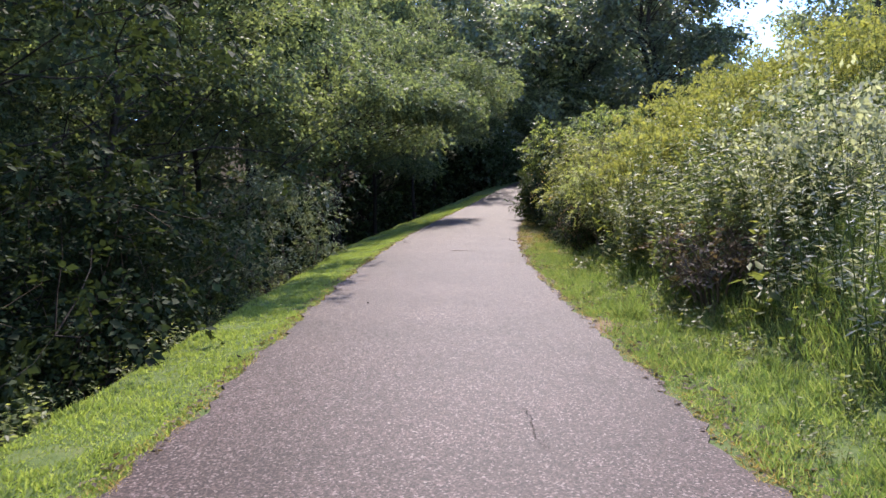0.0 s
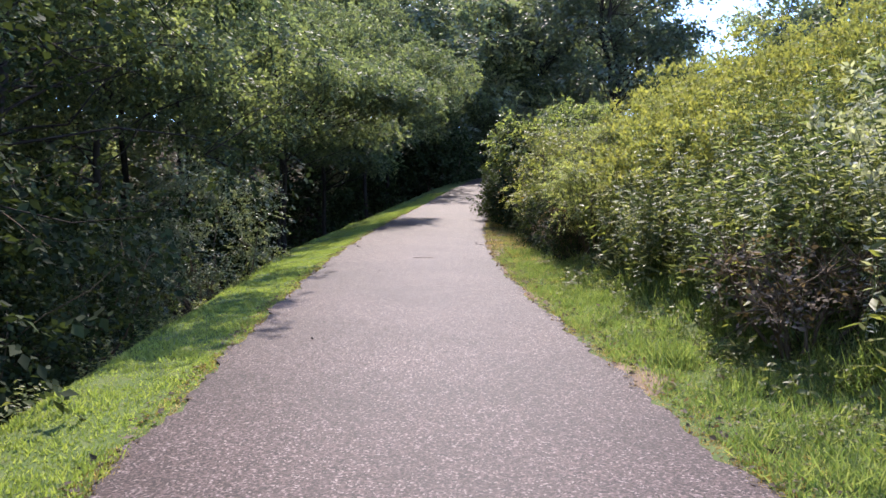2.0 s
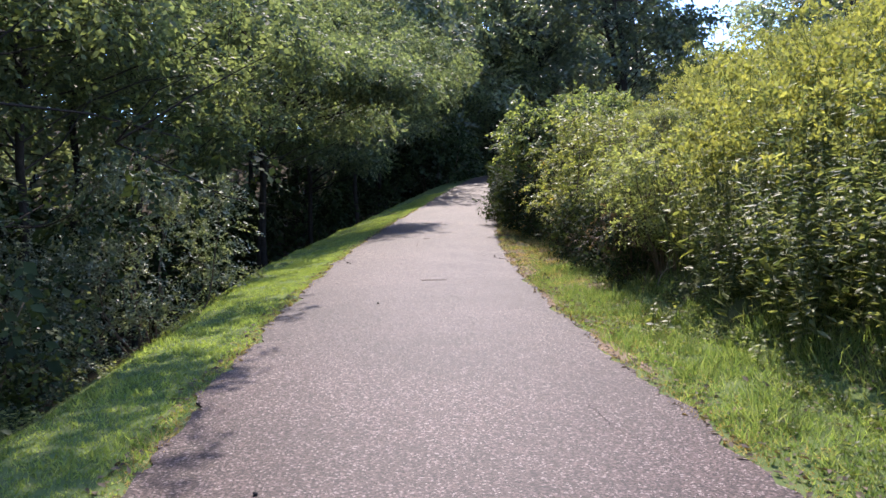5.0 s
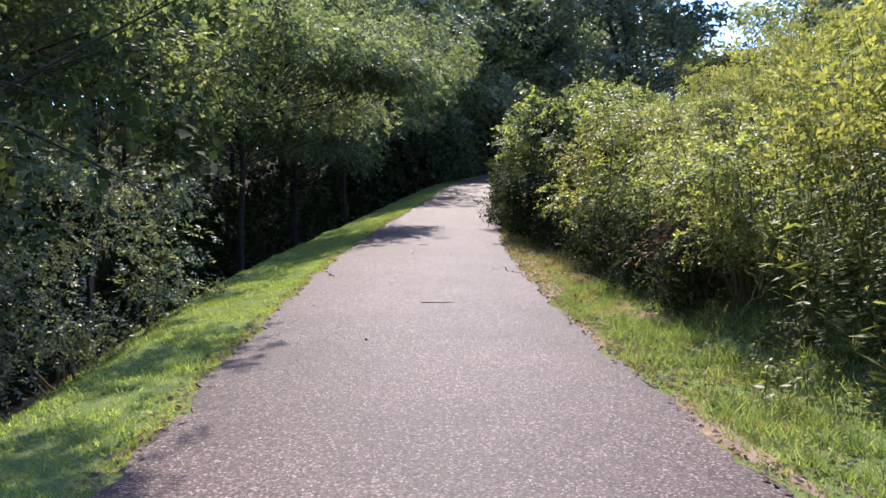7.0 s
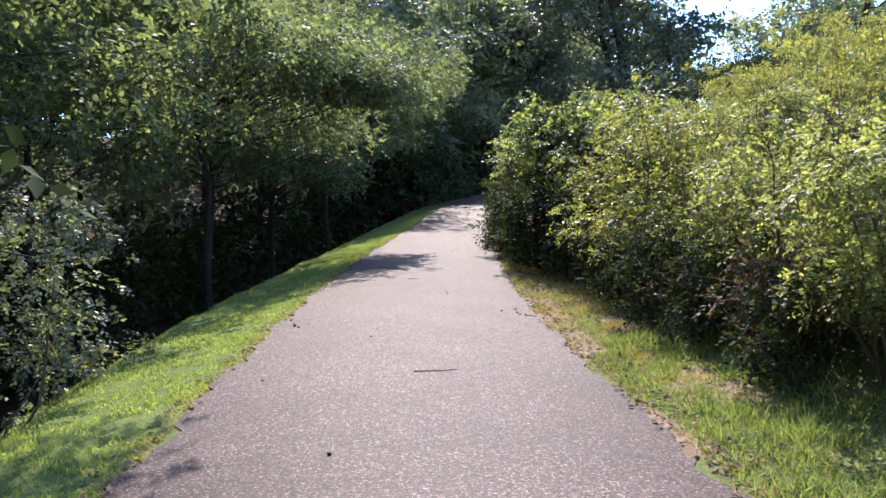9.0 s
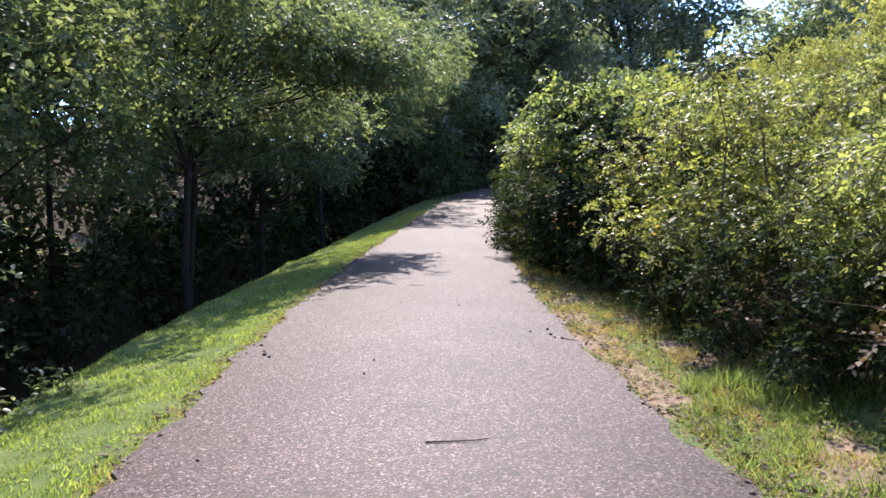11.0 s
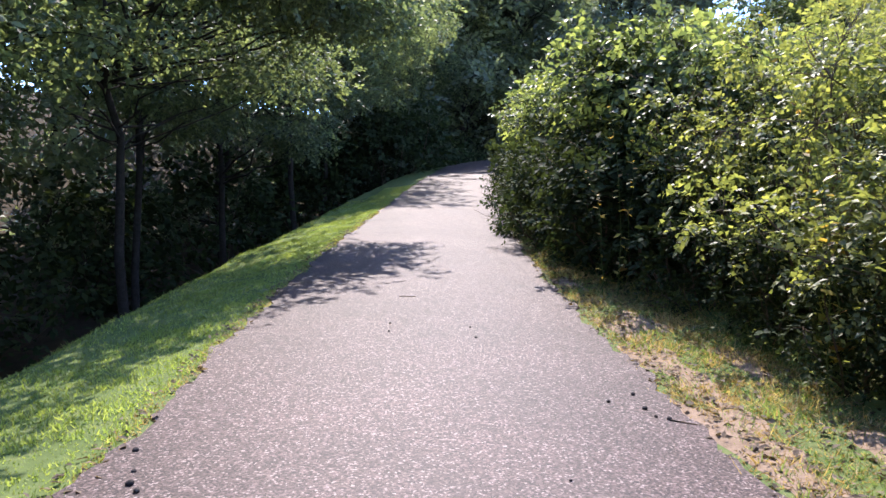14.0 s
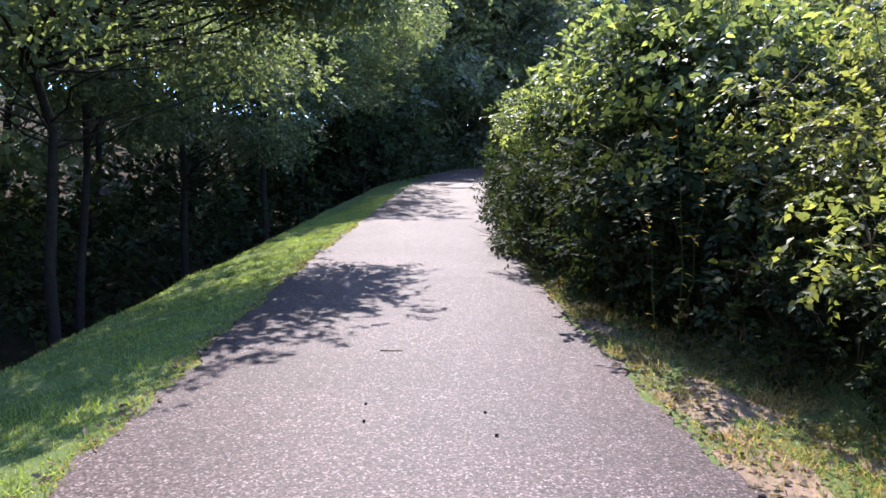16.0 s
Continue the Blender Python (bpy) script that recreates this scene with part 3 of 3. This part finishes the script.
bramble = [shrub("dead_bramble", 56 + i, .75, .6, 1500, .05, LEAF_DEAD, "tangle of brown dead bramble at the foot of the bank", "bramble", "dead brambles", 16, 16, twiggy=60) for i in range(2)]
scatter(bramble, [(3.0, 8.4), (3.35, 9.4), (3.3, 17.0), (3.4, 19.2), (3.9, 24.3)], np.random.default_rng(18), .8, 1.2)
meadow = strip(20000, -2, 40, 6.5, 20)
grass("meadow_grass", 6, meadow, .25, .7, .022, BLADE_LONG, "rough meadow grass on top of the bank", .4)
low = [herb("low_weed", 45 + i, .42, 8, .34, .11, LEAF_SHRUB if i else LEAF_YELLOW, "low leafy green weeds at the foot of the bank", "weed", "low weeds", None, 9, .5) for i in range(3)]
spots = [tuple(p) for p in strip(90, 2.5, 14, 2.45, 3.6)] + [tuple(p) for p in strip(50, 13, 36, 2.5, 3.1)] + [tuple(p) for p in strip(40, 2, 20, -3.2, -2.75)]
scatter(low, spots, np.random.default_rng(16), .5, 1.25)
for i, (x, y) in enumerate(strip(110, 2.5, 16, 1.95, 2.8)):
    copy_thing(low[i % 3], turned(x, y, 37 * i, .3 + .07 * (i % 5), .02))
silver = [herb("silver_weed", 50 + i, 1.7, 8, .35, .09, LEAF_SILVER, "pale feathery silver-grey weed on the bank", "weed", "pale weeds", LEAF_SILVER, 70, .25, .34, "pale feathery seed heads") for i in range(2)]
scatter(silver, [(3.5, 8.0), (3.9, 8.5), (3.5, 7.1), (4.1, 7.5), (3.4, 6.2), (3.9, 6.4), (3.3, 7.6), (4.4, 6.8), (3.2, 5.2), (4.2, 5.4)], np.random.default_rng(7), .8, 1.15)
bushes = [shrub("shrub", 60 + i, 2.5, 1.2, 9100, .066, LEAF_SHRUB if i != 1 else LEAF_YELLOW, "dense leafy green shrub with bare stems at its foot", "shrub", "shrubs on the bank", 22, 16,
                twiggy=70, skirt=.3 if i != 1 else .15) for i in range(3)]
for i, (u, y, k) in enumerate([(3.2, 15.9, .66), (3.35, 20.4, .95), (3.3, 17.4, .75), (3.4, 18.9, .84), (3.35, 22.2, 1.0), (4.7, 19.8, .85), (4.8, 22.4, .95), (3.7, 24.2, .95), (5.2, 25.4, .9)]):
    m = turned(float(trail_x(y)) + u, y, 83 * i, k, .04)
    if i < 3:
        bushes[i].matrix_basis = m
    else:
        copy_thing(bushes[i % 3], m)
vines = [shrub("vine_thicket", 70 + i, 4.0, 2.0, 5900, .15, LEAF_VINE, "tall thicket draped with broad green vine leaves", "thicket", "vine thickets", 40, 18, lobed=True, twiggy=50, droop=.5, skirt=.52, top_heavy=True) for i in range(2)]
spots = beside((3.5, 26.6), (3.5, 28.4), (3.4, 30.2), (3.3, 32.2), (3.2, 34.4), (3.2, 36.8), (3.3, 39.5), (3.4, 43.0), (5.2, 32.6), (5.2, 37.0), (3.6, 47.0))
for i, (x, y) in enumerate(spots):
    m = turned(x, y, 97 * i, (.72, .79, .86, .92, .96, .96)[min(i, 5)], .04)
    if i < 2:
        vines[i].matrix_basis = m
    else:
        copy_thing(vines[i % 2], m)
# Near-black cores: the shade inside the vines is put into the leaf colour.
inner = [shrub("dense_brush", 75, 3.0, 1.75, 8000, .14, LEAF_EVERGREEN_SHADE, "dense brush under the vines, shade put into its dark leaf colour", "thicket", "brush on the bank", 34, 14, skirt=.1)]
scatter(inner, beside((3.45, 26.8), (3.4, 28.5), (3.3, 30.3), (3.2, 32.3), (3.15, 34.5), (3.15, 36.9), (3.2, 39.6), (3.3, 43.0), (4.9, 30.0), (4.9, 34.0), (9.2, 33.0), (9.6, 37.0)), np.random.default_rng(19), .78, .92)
# Dark leaves paint the shade at the thicket's foot.
foot = [shrub("low_brush", 76, 1.9, 1.05, 3600, .10, LEAF_EVERGREEN_SHADE, "low brush crowding the pavement edge, leaves coloured dark for shade", "thicket", "low brush", 22, 12)]
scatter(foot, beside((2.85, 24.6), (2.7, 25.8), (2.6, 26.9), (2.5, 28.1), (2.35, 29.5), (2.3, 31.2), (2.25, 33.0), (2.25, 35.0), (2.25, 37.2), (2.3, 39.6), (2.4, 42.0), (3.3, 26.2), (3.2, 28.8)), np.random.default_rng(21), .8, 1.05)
# Smaller copies put the same painted shade under the shrubs.
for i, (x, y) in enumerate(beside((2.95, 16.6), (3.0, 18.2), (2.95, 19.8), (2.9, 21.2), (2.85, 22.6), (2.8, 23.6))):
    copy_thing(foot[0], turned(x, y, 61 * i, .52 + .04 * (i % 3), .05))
for i, (x, y) in enumerate(beside((2.3, 22.7), (2.45, 21.1), (2.25, 24.5), (2.5, 19.4), (2.35, 17.6))):
    copy_thing(broad[i % 2], turned(x, y, 45 * i, .28 + .05 * (i % 2), .02))
sprig = herb("turning_sapling", 77, 2.3, 3, .12, .10, LEAF_ORANGE, "slender sapling with leaves turning orange and yellow", "sapling", "turning saplings", None, 20, .45)
scatter([sprig], [(2.95, 24.9), (3.05, 21.2)], np.random.default_rng(20), .95, 1.1)

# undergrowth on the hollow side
under = [shrub("undergrowth_shrub", 80 + i, 2.6, 1.35, 8500, .065, LEAF_EVERGREEN_SHADE, "dark green leafy shrub below the verge", "shrub", "undergrowth", 30, 9) for i in range(2)]
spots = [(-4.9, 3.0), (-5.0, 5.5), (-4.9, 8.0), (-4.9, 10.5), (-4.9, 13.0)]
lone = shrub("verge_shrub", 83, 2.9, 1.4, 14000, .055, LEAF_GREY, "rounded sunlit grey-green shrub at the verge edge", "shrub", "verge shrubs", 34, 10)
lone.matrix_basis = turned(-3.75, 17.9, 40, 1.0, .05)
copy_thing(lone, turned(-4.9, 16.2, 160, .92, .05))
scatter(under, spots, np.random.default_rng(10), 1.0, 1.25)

# grass
grass("mown_grass", 1, np.vstack([strip(100000, .8, 46, -2.75, -1.62, 1.7), strip(36000, 15, 42, -4.4, -2.7)]), .03, .07, .012, BLADE, "short bright green mown grass on the verge", .6)
grass("verge_grass", 2, strip(74000, 1.5, 18.5, 1.66, 2.9, 1.3), .02, .12, .009, BLADE_LONG, "uneven green grass between trail and bank", .6, .25)
grass("sparse_verge_grass", 9, strip(34000, 18, 36, 1.68, 2.9), .02, .11, .009, BLADE_LONG, "thin green grass on dry ground beside the trail", .7, .42)
grass("bank_grass", 4, strip(24000, 2.5, 13, 2.8, 4.6, 1.2), .08, .34, .012, BLADE_LONG, "long rough grass among the weeds of the bank", .45)
tufts = np.repeat(strip(200, 2, 19, 1.85, 3.1), 70, axis=0) + R.normal(0, .075, (200 * 70, 2))
dry_tufts = np.repeat(strip(150, 17, 30, 1.75, 2.8), 60, axis=0) + R.normal(0, .08, (150 * 60, 2))
grass("dry_grass_tufts", 10, dry_tufts, .06, .17, .008, STRAW, "matted tufts of straw-coloured dead grass", 1.1)
grass("grass_tufts", 8, tufts, .10, .26, .010, BLADE_LONG, "tufts of longer green grass on the verge", .7)
grass("dry_edge_grass", 3, np.vstack([strip(14000, 1.5, 40, -1.74, -1.57, 1.5), strip(16000, 1.5, 40, 1.56, 1.8, 1.5)]), .02, .06, .009, STRAW, "dry straw-coloured grass along the pavement edge", 1.2)

# litter along the edges of the pavement
def litter(name, seed, spots, size, mat, label):
    rng = np.random.default_rng(seed)
    n = len(spots)
    P = np.column_stack([spots, land(spots[:, 0], spots[:, 1]) + rng.uniform(.004, .03, n)])
    D = rng.normal(0, 1, (n, 3))
    D[:, 2] *= .15
    N = rng.normal(0, .35, (n, 3)) + np.array([0, 0, 1.0])
    L = size * rng.uniform(.5, 1.4, n)
    V, F = leaf_arrays(P, D, N, L, L * rng.uniform(.35, .7, n), .2)
    return tagged(part(name, np_mesh(name, V, F), mat), label, "leaf litter", kind="stuff")


litter("dead_leaf_litter", 31, np.vstack([strip(2600, 2, 36, 1.56, 1.95), strip(1500, 2, 36, -1.8, -1.56), strip(3800, 14, 30, 1.6, 2.9), strip(900, 6, 12, 2.2, 3.4)]), .05, LEAF_DEAD,
       "scattered brown dead leaves along the trail edge")
grass("tan_dead_grass", 5, np.vstack([strip(12000, 13, 18, 1.66, 2.5), strip(30000, 18, 30, 1.64, 2.8), strip(7000, 2, 13, 1.62, 2.1)]), .02, .07, .008, STRAW, "flattened tan dead grass beside the pavement", 1.6)

# the verges behind the start of the walk
grass("mown_grass", 11, strip(16000, -6, .8, -2.75, -1.62), .03, .07, .012, BLADE, "short bright green mown grass on the verge", .6)
grass("verge_grass", 12, strip(18000, -6, 1.5, 1.66, 2.9), .02, .12, .009, BLADE_LONG, "uneven green grass between trail and bank", .6, .25)
grass("bank_grass", 13, strip(15000, -6, 2.5, 2.8, 4.8), .08, .34, .012, BLADE_LONG, "long rough grass among the weeds of the bank", .45)

# crack, pebbles, twigs on the pavement
def on_trail(x, y):
    c = (x - float(trail_x(y))) / HALF
    return float(trail_z(y)) + .012 + .028 * (1 - c * c)


def crack(points, width):
    rng = np.random.default_rng(len(points))
    fine = []
    for (x0, y0), (x1, y1) in zip(points, points[1:]):
        for q in np.linspace(0, 1, 6, endpoint=False):
            fine.append((x0 + (x1 - x0) * q + rng.normal(0, .012), y0 + (y1 - y0) * q))
    fine.append(points[-1])
    V = []
    for x, y in fine:
        w = width * rng.uniform(.4, 1.2)
        V += [(x - w, y, on_trail(x, y) + .004), (x + w, y, on_trail(x, y) + .004)]
    F = [(2 * i, 2 * i + 1, 2 * i + 3, 2 * i + 2) for i in range(len(fine) - 1)]
    part("crack", np_mesh("crack", V, F), TAR, trail, "thin dark crack in the asphalt")


crack([(.50, 5.05), (.56, 4.8), (.52, 4.5), (.58, 4.2)], .003)
crack([(1.0, 11.2), (1.02, 10.7), (1.1, 10.3)], .0025)


def pebble():
    bm = bmesh.new()
    bmesh.ops.create_icosphere(bm, subdivisions=2, radius=.013)
    for v in bm.verts:
        v.co *= 1 + .25 * noise.noise(v.co * 60)
        v.co.z *= .7
    me = bpy.data.meshes.new("pebble")
    bm.to_mesh(me)
    bm.free()
    return tagged(part("pebble", me, TAR), "small dark pebble lying on the asphalt", "pebble", "debris on the trail")


stone = pebble()
spots = [(-.95, 9.8, 1.0), (-.42, 15.62, 1.1), (-.04, 19.97, .8), (-1.03, 17.57, .8), (-.13, 19.48, .8), (1.84, 21.45, 1.2), (1.62, 21.3, 1.0), (1.80, 21.16, 1.3), (1.87, 20.96, 1.3), (1.81, 21.01, .9),
         (1.11, 23.45, .8), (.41, 23.65, .8), (1.09, 23.05, .9), (.38, 23.33, .8), (1.01, 20.11, .7), (-1.0, 20.3, 1.6), (-1.08, 20.73, 1.4), (-1.02, 20.45, 1.0), (-.95, 20.21, 1.2)]
for i, (x, y, k) in enumerate(spots):
    m = pose(x, y, on_trail(x, y) + .007 * k, 0, 0, 40 * i) @ Matrix.Scale(k, 4)
    if i == 0:
        stone.matrix_basis = m
    else:
        copy_thing(stone, m)
for (x0, y0), (x1, y1) in (((.21, 17.74), (.59, 17.79)), ((.60, 25.0), (.78, 24.98)), ((1.86, 20.96), (2.0, 20.86))):
    tube = Tubes()
    line = bend(np.random.default_rng(int(y0 * 10)), (x0, y0, on_trail(x0, y0) + .006), (x1, y1, on_trail(x1, y1) + .006), 7, .08)
    line[:, 2] = np.linspace(on_trail(x0, y0), on_trail(x1, y1), 7) + .006
    tube.add(line, .006, .003, 5)
    tagged(part("twig", tube.mesh("twig"), TWIG), "thin brown fallen twig on the asphalt", "twig", "debris on the trail")

# bare, trodden earth at the edge of the verge
def dirt_patch(x, y, rx, ry, seed):
    rng = np.random.default_rng(seed)
    n, rings = 26, 6
    wob = 1 + .22 * np.sin(np.linspace(0, 2 * np.pi, n, endpoint=False) * 3 + rng.random() * 6) + rng.normal(0, .07, n)
    V, F = [(x, y, gz(x, y) + .012)], []
    for k in range(1, rings + 1):
        for i in range(n):
            a, q = 2 * math.pi * i / n, k / rings * wob[i]
            px, py = x + rx * q * math.cos(a), y + ry * q * math.sin(a)
            V.append((px, py, gz(px, py) + .012 * (1 - (k / rings) ** 3) + .001))
    for k in range(rings):
        for i in range(n):
            j = (i + 1) % n
            if k == 0:
                F.append((0, 1 + i, 1 + j))
            else:
                a, b = 1 + (k - 1) * n, 1 + k * n
                F += [(a + i, b + i, b + j), (a + i, b + j, a + j)]
    tagged(part("bare_earth_patch", np_mesh("bare_earth_patch", V, F), DIRT), "bare tan earth worn into the verge", "soil", "bare earth patches")


for i, (x, y, rx, ry) in enumerate([(2.5, 17.0, .35, .7), (2.05, 18.7, .2, .6), (1.72, 8.4, .16, .5), (2.15, 20.6, .2, .8), (2.4, 22.3, .18, .7), (1.72, 13.0, .1, .9), (1.8, 16.0, .12, .6), (2.75, 23.6, .22, .5), (2.9, 20.0, .3, .5)] + [(x, y, .13, .6) for x, y in beside((1.84, 19.5), (1.86, 21.4), (1.84, 23.4), (2.4, 22.2), (1.82, 26.0))]):
    dirt_patch(x, y, rx, ry, i)

# pale dead branches in the brush
for i, (x, y) in enumerate([(3.1, 16.2), (3.3, 16.8), (3.0, 17.3), (3.4, 17.7), (3.2, 18.3), (3.5, 18.9), (3.0, 15.6), (3.6, 23.6), (3.5, 25.0), (3.4, 24.2)]):
    rng = np.random.default_rng(200 + i)
    tube = Tubes()
    z = gz(x, y)
    tip = (x + rng.uniform(-.5, .3), y + rng.uniform(-.5, .5), z + rng.uniform(.1, .5))
    line = bend(rng, (x, y, z + .02), tip, 7, .12)
    tube.add(line, .008, .003, 5)
    tube.add(bend(rng, line[3], np.array(tip) + rng.normal(0, .12, 3), 4, .12), .005, .002, 4)
    tagged(part("dead_branch", tube.mesh("dead_branch"), DRY_WOOD), "pale dead branch leaning in the brush", "branch", "dead branches")
